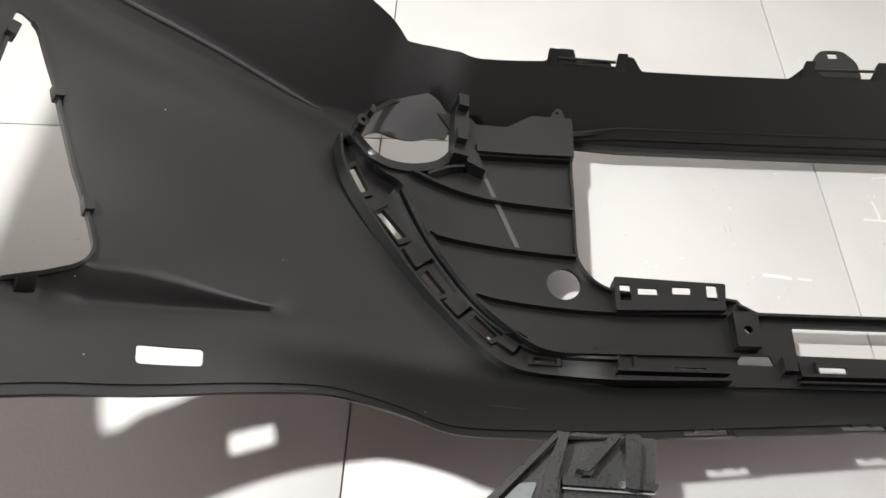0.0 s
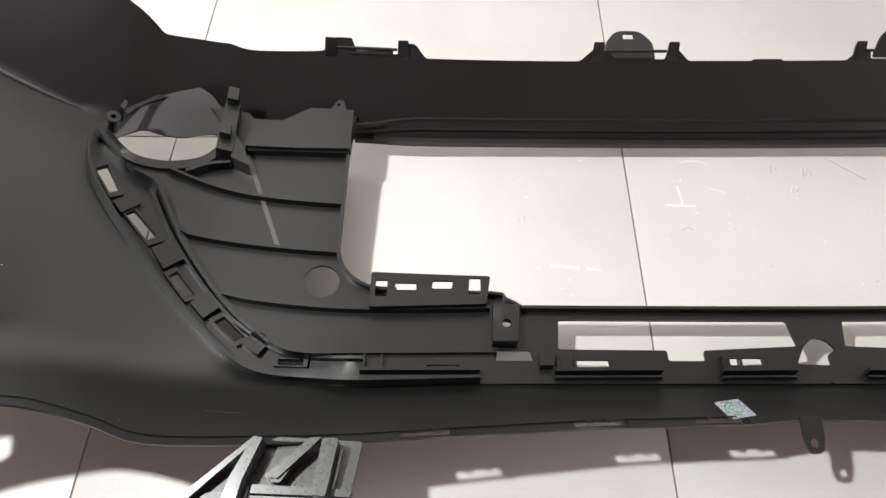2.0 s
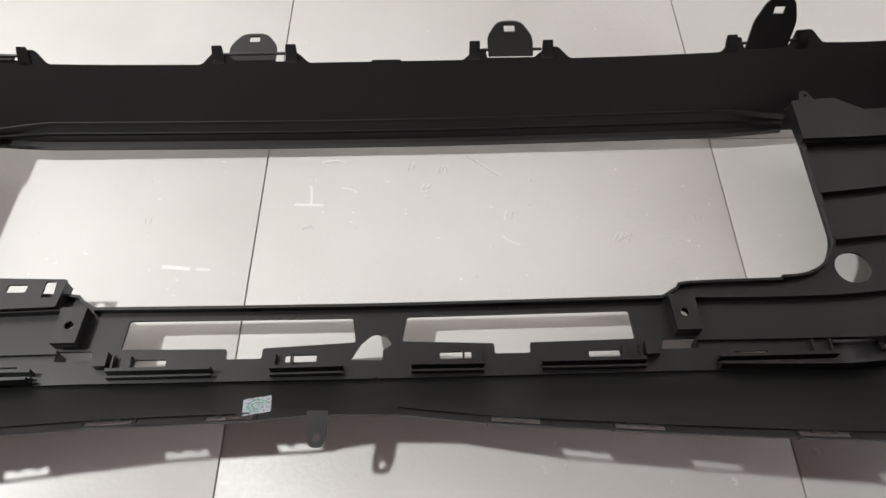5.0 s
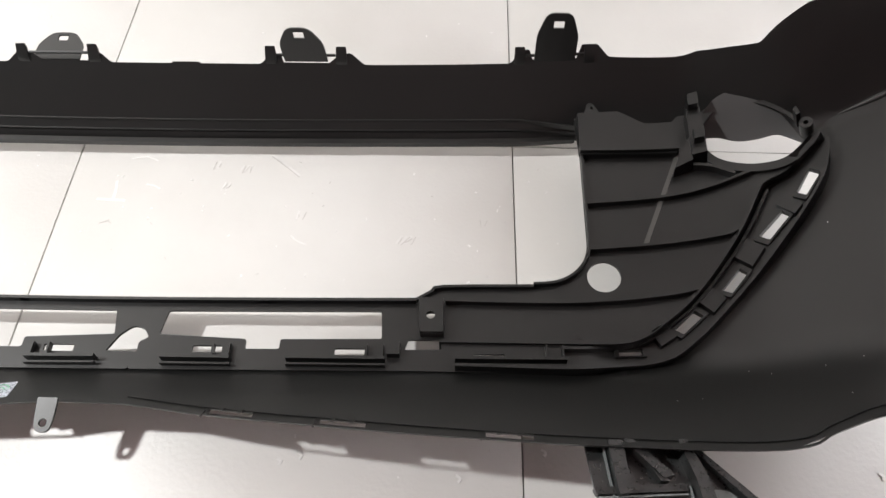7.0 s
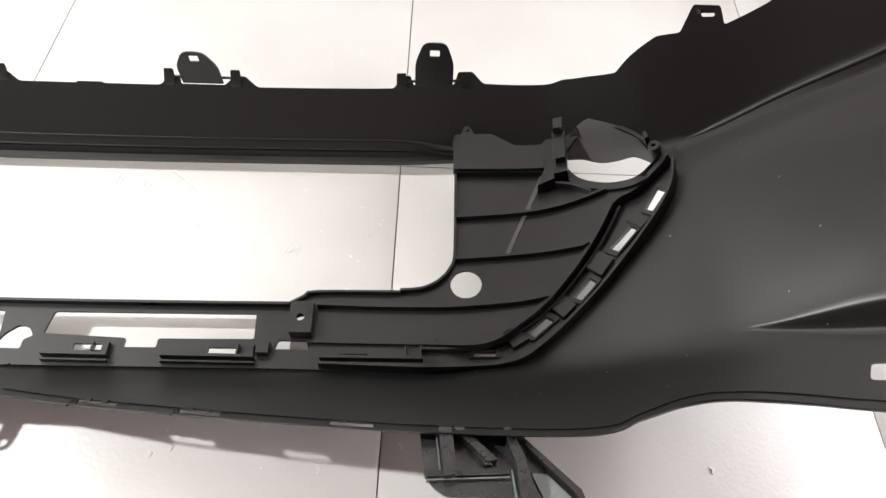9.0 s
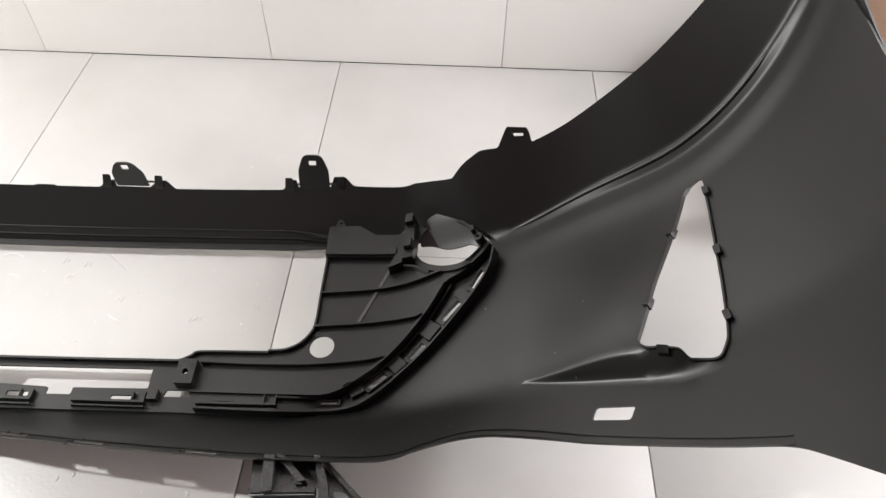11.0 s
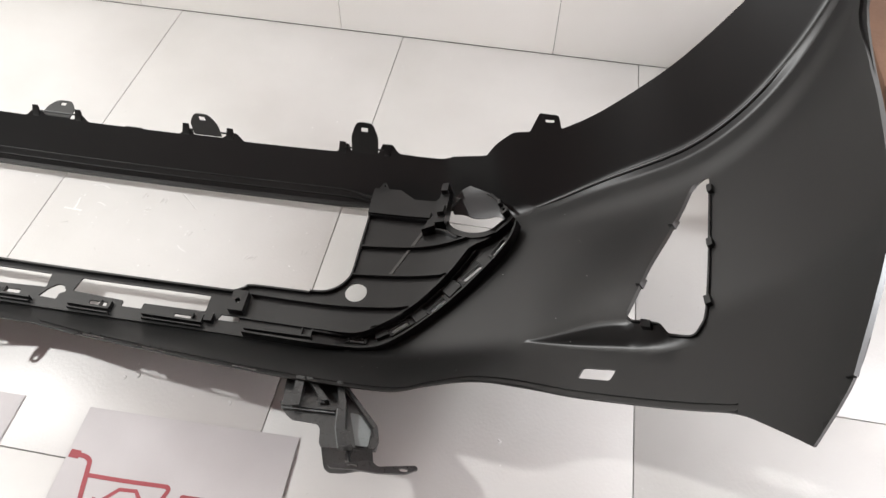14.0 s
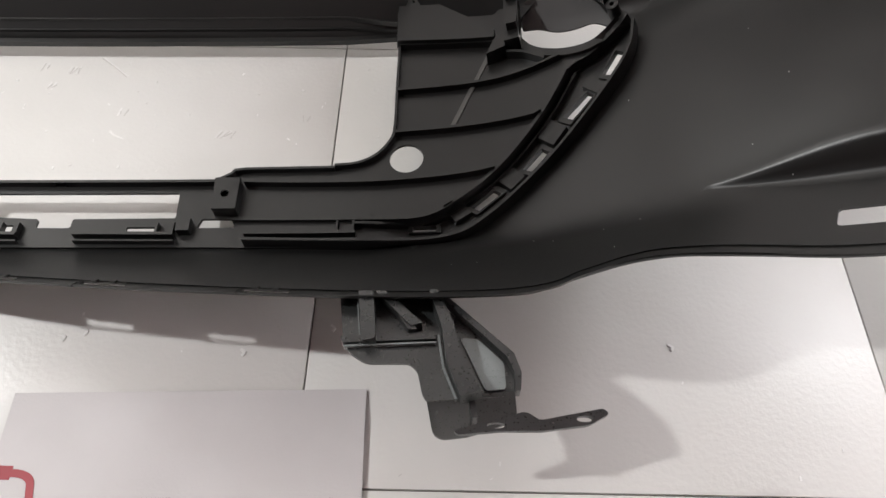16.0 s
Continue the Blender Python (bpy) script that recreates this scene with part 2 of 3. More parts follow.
def on_plateau(s, y, lift=0.0):
    """The level of the insert's raised field."""
    rise = 0.006 * smooth(abs(s), 0.30, 0.46)
    y -= 0.55 * rise
    return on_skin(s, y, lift + rise + 0.010 + 0.06 * max(0.0, y - 0.2) - relief(s, y))


def on_insert(s, y, lift=0.0):
    """The point of the insert panel that sits on the skin, behind its opening."""
    a = abs(s)
    drop = CHANNEL_DEPTH * smooth(a, 0.40, 0.46) * smooth(lerp_table(a, STEP_EDGE) - y, 0.0, 0.004) if a > 0.40 else 0.0
    return on_plateau(s, y + 0.55 * drop, lift - drop)

# ---- the bumper ----
TOP = [(0.0, 0.451), (0.015, 0.451), (0.016, 0.450), (0.082, 0.450), (0.093, 0.456), (0.105, 0.456, 0.001), (0.107, 0.451, 0.001), (0.157, 0.451, 0.001), (0.168, 0.456, 0.001), (0.181, 0.457), (0.195, 0.450), (0.356, 0.451), (0.367, 0.459), (0.376, 0.459, 0.001), (0.380, 0.453, 0.001), (0.428, 0.453, 0.001), (0.434, 0.461, 0.001), (0.451, 0.461), (0.464, 0.453), (0.572, 0.447), (0.643, 0.431, 0.003), (0.697, 0.444, 0.003), (0.722, 0.444), (0.744, 0.4605, 0.003), (0.771, 0.458, 0.003), (0.769, 0.4455, 0.003), (0.822, 0.4545, 0.03), (0.870, 0.464, 0.03), (0.955, 0.478, 0.03), (1.038, 0.4975, 0.03), (1.113, 0.516, 0.004), (1.118, 0.530, 0.005), (1.142, 0.538, 0.005), (1.147, 0.526, 0.004), (1.22, 0.548, 0.03), (1.36, 0.606)]
END = [(1.33, 0.53, 0.05), (1.215, 0.43, 0.05), (1.20, 0.33, 0.05), (1.195, 0.25, 0.05), (1.17, 0.08, 0.05), (1.135, -0.04, 0.05), (1.085, -0.092)]
LOW = [(1.033, -0.056, 0.03), (0.993, -0.028, 0.04), (0.871, 0.007, 0.03), (0.75, 0.042, 0.03), (0.685, 0.051, 0.03), (0.652, 0.047, 0.03), (0.615, 0.032, 0.02), (0.572, 0.020, 0.01), (0.405, 0.029), (0.257, 0.042), (0.12, 0.057, 0.03), (0.07, 0.064, 0.03), (0.02, 0.073), (0.0, 0.074)]
OPEN = [(0.0, 0.402), (0.40, 0.402), (0.56, 0.400), (0.61, 0.40, 0.02), (0.668, 0.355, 0.03), (0.672, 0.315, 0.03), (0.647, 0.274, 0.05), (0.60, 0.2175, 0.05), (0.552, 0.168, 0.05), (0.512, 0.139, 0.03), (0.475, 0.124, 0.03), (0.30, 0.122), (0.0, 0.122)]
TRIANGLE = [(0.961, 0.344, 0.01), (0.937, 0.333, 0.01), (0.912, 0.272), (0.876, 0.166), (0.858, 0.126, 0.006), (0.868, 0.114, 0.004), (0.902, 0.104, 0.003), (0.908, 0.094, 0.003), (0.938, 0.0885, 0.01), (0.947, 0.112), (0.954, 0.19), (0.961, 0.30)]
SLOT = [(0.80, 0.074), (0.843, 0.063), (0.837, 0.047), (0.795, 0.058)]

bumper = thing("bumper_cover", "matte black plastic car bumper cover lying face down on the tiles", "bumper")


def both(loop):
    return [p for p in loop] + [(-p[0], *p[1:]) for p in reversed(loop) if p[0] > 1e-6]


def flip(loop):
    return [(-p[0], *p[1:]) for p in reversed(loop)]


LOW_WEST = [(1.035, -0.045, 0.03), (0.995, -0.017, 0.04), (0.875, 0.026, 0.03), (0.81, 0.042, 0.03), (0.735, 0.059, 0.03), (0.67, 0.067, 0.03), (0.635, 0.062, 0.03), (0.605, 0.054, 0.02), (0.56, 0.042, 0.01), (0.47, 0.045), (0.40, 0.049), (0.355, 0.053), (0.215, 0.065), (0.10, 0.069), (0.05, 0.0755, 0.02)]
SLOT_WEST = [(-0.758, 0.0945), (-0.8055, 0.086), (-0.803, 0.070), (-0.757, 0.0785)]
TRIANGLE_WEST = [(0.968, 0.3405, 0.01), (0.949, 0.333, 0.01), (0.921, 0.284), (0.886, 0.200), (0.862, 0.157), (0.853, 0.139, 0.008), (0.857, 0.124, 0.008), (0.880, 0.1126, 0.004), (0.902, 0.104, 0.003), (0.908, 0.094, 0.003), (0.938, 0.0885, 0.01), (0.947, 0.112), (0.954, 0.19), (0.963, 0.30)]
TAB_HOLE = [(0.749, 0.4560), (0.763, 0.4550), (0.762, 0.4515), (0.749, 0.4522)]
outline = rounded(TOP + END + LOW + [(-p[0], *p[1:]) for p in reversed(LOW_WEST)] + [(-p[0], *p[1:]) for p in reversed(TOP[1:] + END)], 0.003)
opening = both(rounded(OPEN, 0.004))
skin_holes = [opening, rounded(SLOT, 0.004), rounded(SLOT_WEST, 0.004)]
for hole, other in ((TRIANGLE, TRIANGLE_WEST), (TAB_HOLE, TAB_HOLE)):
    skin_holes += [rounded(hole, 0.0015), rounded(flip(other), 0.0015)]
# slots behind the clips of the lower lip
LIP_CLIPS = (0.10, 0.195, 0.33)
for low, side in ((LOW, 1), (LOW_WEST, -1)):
    lip = [(q[0], q[1]) for q in reversed(low)]
    for a in LIP_CLIPS:
        slot = [(a + k, lerp_table(a + k, lip) + d) for k, d in ((-0.004, 0.0078), (0.034, 0.0078), (0.034, 0.0020), (-0.004, 0.0020))]
        skin_holes.append([(side * x, y) for x, y in slot])
lines = []
for side in (1, -1):
    for d in (-0.075, -0.068, -0.060, -0.051, -0.042, -0.0355, -0.0325, -0.0295, -0.0265, -0.020, -0.0142, -0.0117, -0.009, -0.005, -0.0022, -0.0008, 0.0015, 0.0035, 0.006, 0.009, 0.014, 0.020):
        lines.append([(side * s, lerp_table(s, CREASE) + d) for s in np.arange(0.70, 1.20, 0.008)])
    for d in (-1.0, -0.5, -0.12, 0.12, 0.5, 0.88, 1.12, 1.5, 2.2):
        lines.append([(side * s, ledge_line(side * s) + d * ledge_width(s)) for s in np.arange(0.715, 0.853, 0.006)])


def folded(s, y):
    """Where the skin is folded, and its mesh runs along the fold."""
    a = abs(s)
    return (0.70 < a < 1.2 and -0.078 < y - lerp_table(a, CREASE) < 0.023) or (0.712 < a < 0.856 and -1.3 < (y - ledge_line(s)) / ledge_width(a) < 2.6)


part("skin", sheet(outline, skin_holes, on_skin, 0.009, 0.003, lines, edge=0.008, skip=folded), PLASTIC, bumper, angle=70)


# ---- parts of the bumper: everything is laid out for one end, and mirrored to the other ----
def sided(points, side):
    return points if side > 0 else [(-p[0], *p[1:]) for p in reversed(points)]


def ribbon(points, w):
    """The outline of a band of width w along a line."""
    left, right = [], []
    for i, p in enumerate(points):
        a, b = Vector(points[max(i - 1, 0)]), Vector(points[min(i + 1, len(points) - 1)])
        t = (b - a).normalized()
        n = Vector((-t.y, t.x)) * w / 2
        left.append((p[0] + n.x, p[1] + n.y))
        right.append((p[0] - n.x, p[1] - n.y))
    return left + right[::-1]


def prism(outer, low, high, place, holes=(), taper=0.0):
    """A raised block with a flat top that follows the surface under it."""
    c = Vector((sum(p[0] for p in outer) / len(outer), sum(p[1] for p in outer) / len(outer)))

    def lay(x, y, lift):
        k = taper if lift == 0.0 else 0.0
        return place(x + (c.x - x) * k, y + (c.y - y) * k, high if lift == 0.0 else low)
    return sheet(outer, list(holes), lay, 0.5, 0.003, edge=0.008)


def bar(points, w, low, high, place, n=4):
    return prism(ribbon(spline(points, n) if n > 1 else points, w), low, high, place)


def disc(x, y, r, n=16):
    return [(x + r * math.cos(2 * math.pi * i / n), y + r * math.sin(2 * math.pi * i / n)) for i in range(n)]


# the insert: two lamp panels joined by a slotted bar
EDGE = [(0.0, 0.118), (0.265, 0.118), (0.43, 0.115), (0.490, 0.1195, 0.02), (0.523, 0.139, 0.02), (0.560, 0.172, 0.02), (0.604, 0.214, 0.02), (0.655, 0.2695, 0.02), (0.676, 0.302, 0.02), (0.684, 0.333, 0.015), (0.674, 0.355, 0.01), (0.652, 0.385, 0.01), (0.632, 0.407, 0.01), (0.608, 0.420, 0.01), (0.582, 0.414, 0.01), (0.566, 0.405), (0.54, 0.405), (0.535, 0.398), (0.49, 0.400), (0.472, 0.408), (0.427, 0.409, 0.002)]
GRILLE = [(0.430, 0.358), (0.430, 0.243, 0.02), (0.418, 0.219, 0.02), (0.395, 0.207, 0.015), (0.375, 0.205), (0.287, 0.205, 0.01), (0.262, 0.191, 0.008), (0.0, 0.190)]
LAMP = [(0.564, 0.383), (0.563, 0.358, 0.01), (0.575, 0.343, 0.01), (0.592, 0.332, 0.02), (0.615, 0.325, 0.02), (0.642, 0.326, 0.02), (0.668, 0.343, 0.008), (0.655, 0.376, 0.02), (0.632, 0.400, 0.02), (0.608, 0.412, 0.02), (0.582, 0.405, 0.02)]
SLITS = [
    [(0.660, 0.308), (0.669, 0.301), (0.651, 0.279), (0.643, 0.284)],
    [(0.626, 0.268), (0.633, 0.262), (0.609, 0.239), (0.600, 0.245)],
    [(0.576, 0.214), (0.583, 0.208), (0.565, 0.189), (0.556, 0.193)],
    [(0.527, 0.174), (0.535, 0.168), (0.514, 0.150), (0.506, 0.155)],
    [(0.452, 0.136), (0.474, 0.136), (0.474, 0.130), (0.452, 0.130)],
    [(0.317, 0.135), (0.346, 0.135), (0.346, 0.1295), (0.317, 0.1295)],
    [(0.188, 0.140), (0.216, 0.140), (0.216, 0.133), (0.188, 0.133)],
    [(0.256, 0.149), (0.287, 0.149), (0.287, 0.139), (0.253, 0.139)],
    [(0.055, 0.142), (0.083, 0.142), (0.083, 0.135), (0.055, 0.135)],
]
LONG_SLOT = [(0.025, 0.178), (0.229, 0.179), (0.231, 0.150), (0.136, 0.149), (0.136, 0.139), (0.104, 0.139), (0.104, 0.149), (0.021, 0.153)]
KEYHOLE = [(-0.025, 0.136), (-0.016, 0.152), (-0.005, 0.162, 0.006), (0.006, 0.159, 0.004), (0.012, 0.150), (0.004, 0.145), (0.004, 0.135)]
PLATE_SLOTS = [[(-0.383, 0.211), (-0.3935, 0.211), (-0.3935, 0.1945), (-0.383, 0.1945)], [(-0.357, 0.2085), (-0.376, 0.2085), (-0.376, 0.200), (-0.357, 0.200)], [(-0.324, 0.211), (-0.342, 0.211), (-0.343, 0.203), (-0.325, 0.203)], [(-0.299, 0.214), (-0.309, 0.214), (-0.310, 0.1975), (-0.299, 0.1975)]]
holes = [rounded(KEYHOLE, 0.002)] + [[(-0.2975, 0.2030), (-0.3955, 0.2030), (-0.3955, 0.1905), (-0.2975, 0.1905)]]
for side in (1, -1):
    holes += [rounded(sided(h, side), 0.0012, 2) for h in SLITS] + [rounded(sided(LAMP, side), 0.004), rounded(sided(LONG_SLOT, side), 0.0025)]
    holes += [disc(side * 0.444, 0.2155, 0.0165, 28), disc(side * 0.2765, 0.169, 0.009, 12)]
insert = part("insert_panel", sheet(both(rounded(EDGE + GRILLE, 0.003)), holes, on_insert, 0.016, 0.0028, [[(side * x, y - d) for x, y in spline(STEP_EDGE[1:-1], 8)] for side in (1, -1) for d in (0.0, 0.0045)], edge=0.010), INSERT, bumper, "charcoal plastic lamp and grille carrier with ribs and clip slots")

WALL_LINE = [(0.02, 0.150), (0.12, 0.150), (0.285, 0.147), (0.40, 0.1455), (0.452, 0.145), (0.475, 0.151), (0.497, 0.166), (0.53, 0.194), (0.58, 0.252), (0.611, 0.300)]
RIBS = [[(0.430, 0.357), (0.48, 0.356), (0.533, 0.353)], [(0.432, 0.296), (0.51, 0.300), (0.56, 0.307), (0.606, 0.317)], [(0.432, 0.243), (0.495, 0.246), (0.581, 0.252)], [(0.290, 0.188), (0.36, 0.186), (0.43, 0.186), (0.50, 0.191), (0.53, 0.196)]]
PADS = [((0.639, 0.277), (0.629, 0.267)), ((0.596, 0.238), (0.580, 0.219)), ((0.552, 0.191), (0.537, 0.176)), ((0.502, 0.156), (0.486, 0.146))]
for side in (1, -1):
    for r in RIBS:
        part("rib", bar(sided(r, side), 0.0028, -0.002, 0.0075, on_insert), INSERT, insert)
    part("panel_wall", bar(sided(WALL_LINE[2:], side), 0.0035, -0.015, 0.004, on_plateau), INSERT, insert)
    part("panel_wall", bar(sided([(p[0] + 0.007 * min(1, max(0, (p[0] - 0.4) / 0.1)), p[1] - 0.007) for p in WALL_LINE[3:]], side), 0.0025, -0.003, 0.007, on_insert), INSERT, insert)
    part("rim", bar(sided([(0.4285, 0.405), (0.4315, 0.358), (0.4315, 0.300), (0.4315, 0.250), (0.4275, 0.233), (0.415, 0.217), (0.397, 0.208), (0.375, 0.2062)], side), 0.0025, -0.002, 0.0065, on_insert), INSERT, insert)
    part("flange", bar(sided([(0.30, 0.1195), (0.43, 0.1165), (0.490, 0.121), (0.523, 0.1405), (0.560, 0.1735), (0.6035, 0.2155), (0.654, 0.271), (0.675, 0.303), (0.6825, 0.333)], side), 0.0026, -0.004, 0.0125, on_insert), INSERT, insert)
    for a, b in PADS:
        part("clip_pad", prism(rounded(sided(ribbon([a, b], 0.021), side), 0.001, 2), -0.001, 0.006, on_insert, taper=0.06), INSERT, insert)
    for h in SLITS[:5]:
        part("clip_frame", prism(rounded(sided([(p[0] + (p[0] - sum(q[0] for q in h) / 4) * 0.35, p[1] + (p[1] - sum(q[1] for q in h) / 4) * 0.35) for p in h], side), 0.001, 2), -0.001, 0.0035, on_insert, [rounded(sided(h, side), 0.0008, 2)]), INSERT, insert)
    # clip channels under the slots of the bar
    for a, b in ((0.030, 0.094), (0.145, 0.236), (0.300, 0.402)):
        part("clip_channel", bar(sided([(a, 0.1275), (b, 0.127)], side), 0.003, -0.004, 0.010, on_insert, 1), INSERT, insert)
        part("clip_channel", bar(sided([(a, 0.1225), (b, 0.122)], side), 0.0018, -0.004, 0.006, on_insert, 1), INSERT, insert)
        for c in (b - 0.003, b - 0.018):
            part("clip_web", bar(sided([(c, 0.128), (c, 0.142)], side), 0.0018, -0.001, 0.006, on_insert, 1), INSERT, insert)
    part("clip_web", prism(rounded(sided([(0.237, 0.131), (0.249, 0.131), (0.249, 0.145), (0.237, 0.145)], side), 0.001, 2), -0.001, 0.009, on_insert), INSERT, insert)
    # upper plate of the panel and its slanted brace
    part("upper_plate", prism(rounded(sided([(0.4285, 0.408), (0.474, 0.408), (0.536, 0.366), (0.536, 0.3535), (0.4285, 0.3575)], side), 0.001, 2), 0.002, 0.012, on_insert, taper=0.015), INSERT, insert)
    part("hinge_ear", prism(rounded(sided([(0.436, 0.404), (0.455, 0.404), (0.447, 0.420), (0.441, 0.420)], side), 0.002, 2), 0.004, 0.012, on_insert, [disc(side * 0.4455, 0.4135, 0.0018, 8)]), INSERT, insert)
    part("brace", bar(sided([(0.533, 0.352), (0.510, 0.300), (0.487, 0.247)], side), 0.0045, -0.001, 0.0012, on_insert), SHEEN_AND_SCRATCH, insert, "flow line moulded across the panel, its sheen put in as a paler colour")
    # lamp seat: hood, lower lip, screw eye and clip block
    hood = [(0.667, 0.352), (0.653, 0.385, 0.02), (0.632, 0.408, 0.02), (0.608, 0.420, 0.02), (0.582, 0.414, 0.02), (0.565, 0.398, 0.01), (0.565, 0.384), (0.583, 0.383, 0.01), (0.602, 0.375, 0.01), (0.622, 0.373, 0.01), (0.642, 0.374, 0.01), (0.655, 0.364, 0.006)]
    part("lamp_hood", sheet(rounded(sided(hood, side), 0.003), [], lambda s, y, l: on_insert(s, y, l - 0.024 + 0.035 * smooth(y, 0.362, 0.428)), 0.006, 0.002), HOOD, insert, "smooth curved lamp hood, its lit grey put into the colour")
    part("lamp_lip", bar(sided([(0.560, 0.355), (0.572, 0.339), (0.590, 0.328), (0.616, 0.320), (0.644, 0.321), (0.671, 0.340)], side), 0.009, -0.014, 0.004, on_insert), INSERT, insert)
    part("screw_eye", prism(disc(side * 0.6665, 0.352, 0.0065), -0.004, 0.013, on_insert, [disc(side * 0.6665, 0.352, 0.0025, 10)]), INSERT, insert)
    part("screw_ear", prism(sided([(0.659, 0.358), (0.6635, 0.360), (0.6615, 0.369), (0.658, 0.367)], side), 0.0, 0.020, on_insert), INSERT, insert)
    part("clip_block", prism(rounded(sided([(0.546, 0.338), (0.565, 0.340), (0.566, 0.402), (0.548, 0.400)], side), 0.001, 2), -0.002, 0.018, on_insert, taper=0.05), INSERT, insert)
    part("clip_block", prism(rounded(sided([(0.550, 0.395), (0.564, 0.396), (0.565, 0.412), (0.551, 0.411)], side), 0.001, 2), 0.0, 0.027, on_insert, taper=0.08), INSERT, insert)
    part("clip_block", prism(rounded(sided([(0.550, 0.352), (0.564, 0.353), (0.565, 0.368), (0.551, 0.367)], side), 0.001, 2), 0.0, 0.027, on_insert, taper=0.08), INSERT, insert)
    part("clip_fin", prism(sided([(0.526, 0.327), (0.547, 0.335), (0.549, 0.366), (0.534, 0.345)], side), -0.001, 0.016, on_insert), INSERT, insert)
    part("clip_fin", bar(sided([(0.548, 0.334), (0.568, 0.329), (0.590, 0.316)], side), 0.003, -0.001, 0.010, on_insert), INSERT, insert)
    # screw boss beside the slots
    part("screw_boss", prism(rounded(sided([(0.264, 0.1885), (0.2885, 0.188), (0.2895, 0.151), (0.2665, 0.151)], side), 0.0015, 2), 0.0105, 0.013, on_insert, [disc(side * 0.2765, 0.169, 0.0043, 12)], 0.04), INSERT, insert)
    part("boss_wall", bar(sided([(0.2655, 0.187), (0.2875, 0.1865), (0.2882, 0.1525), (0.268, 0.1525), (0.2655, 0.187)], side), 0.002, -0.001, 0.0115, on_insert, 1), INSERT, insert)
part("rim", bar([(-0.262, 0.1885), (0.0, 0.1875), (0.262, 0.1885)], 0.003, -0.002, 0.007, on_insert, 8), INSERT, insert)
for side in (1, -1):
    part("rim", bar(sided([(0.262, 0.1895), (0.276, 0.198), (0.288, 0.2035), (0.375, 0.2040)], side), 0.0025, -0.002, 0.006, on_insert, 3), INSERT, insert)
# the slotted mounting plate at the west end
part("mounting_plate", prism(rounded([(-0.290, 0.216), (-0.398, 0.219), (-0.3985, 0.184), (-0.294, 0.188)], 0.002, 2), 0.0105, 0.013, on_insert, [rounded(h, 0.0015, 2) for h in PLATE_SLOTS]), INSERT, bumper, "black plastic strap plate with four slots")

part("plate_wall", bar([(-0.397, 0.217), (-0.3972, 0.1855), (-0.345, 0.1875), (-0.2945, 0.1895), (-0.2915, 0.2145)], 0.0022, -0.002, 0.0125, on_insert, 1), INSERT, bumper)

# lip of the opening's upper edge, lower flange, window rims
for d, w, lo, hi in ((-0.0045, 0.007, -0.004, 0.002), (0.006, 0.0022, 0.004, 0.0085), (0.0125, 0.0018, 0.012, 0.0185)):
    part("opening_lip", bar([(s, lerp_table(abs(s), CREASE) - 0.0015 + d * (1 - 0.9 * smooth(abs(s), 0.36, 0.44))) for s in np.arange(-0.43, 0.4301, 0.02)], w, lo, hi, lambda s, y, l: on_skin(s, y, l - relief(abs(s), y)), 1), PLASTIC, bumper)


def fixed(h):
    return lambda s, y, l: on_skin(s, y, l + h)


for side in (1, -1):
    low = LOW if side > 0 else LOW_WEST
    part("lower_flange", bar(sided([(q[0], q[1] + 0.0095) for q in low[1:-1]], side), 0.0014, -0.001, 0.0014, on_skin, 5), PLASTIC, bumper)
    part("lower_flange", bar(sided([(q[0], q[1] + 0.0010) for q in low[1:-1]], side), 0.0022, -0.001, 0.0012, on_skin, 5), PLASTIC, bumper)
    for a in LIP_CLIPS:
        for k in (0.004, 0.020):
            y = lerp_table(a + k, [(q[0], q[1]) for q in reversed(low)])
            part("lip_clip", prism(sided([(a + k + 0.002, y + 0.0095), (a + k + 0.0055, y + 0.0095), (a + k + 0.0045, y + 0.0062), (a + k + 0.001, y + 0.0062)], side), -0.001, 0.003, on_skin), PLASTIC, bumper)
        part("lip_joint", bar(sided([(a - 0.008, y + 0.001), (a - 0.007, y + 0.009)], side), 0.001, -0.001, 0.002, on_skin, 1), PLASTIC, bumper)
    part("arch_flange", bar(sided([(q[0] - 0.006, q[1]) for q in END[:-1]], side), 0.012, -0.001, 0.004, on_skin, 5), PLASTIC, bumper)
    part("window_rim", bar(sided([(p[0], p[1]) for p in spline([q[:2] for q in rounded(TRIANGLE if side > 0 else TRIANGLE_WEST, 0.006)][6:], 1)], side), 0.0022, -0.003, 0.004, on_skin, 1), PLASTIC, bumper)
    for x, y, a in ((0.9125 if side > 0 else 0.9165, 0.275, 68), (0.8775 if side > 0 else 0.868, 0.172, 68), (0.963, 0.315, -88), (0.958, 0.225, -86), (0.951, 0.140, -82), (0.886, 0.106, -18)):
        v = Vector((math.cos(radians(a)), math.sin(radians(a)))) * 0.007
        part("window_clip", prism(rounded(sided(ribbon([(x - v.x, y - v.y), (x + v.x, y + v.y)], 0.008), side), 0.001, 2), -0.004, 0.007, on_skin, taper=0.12), PLASTIC, bumper)


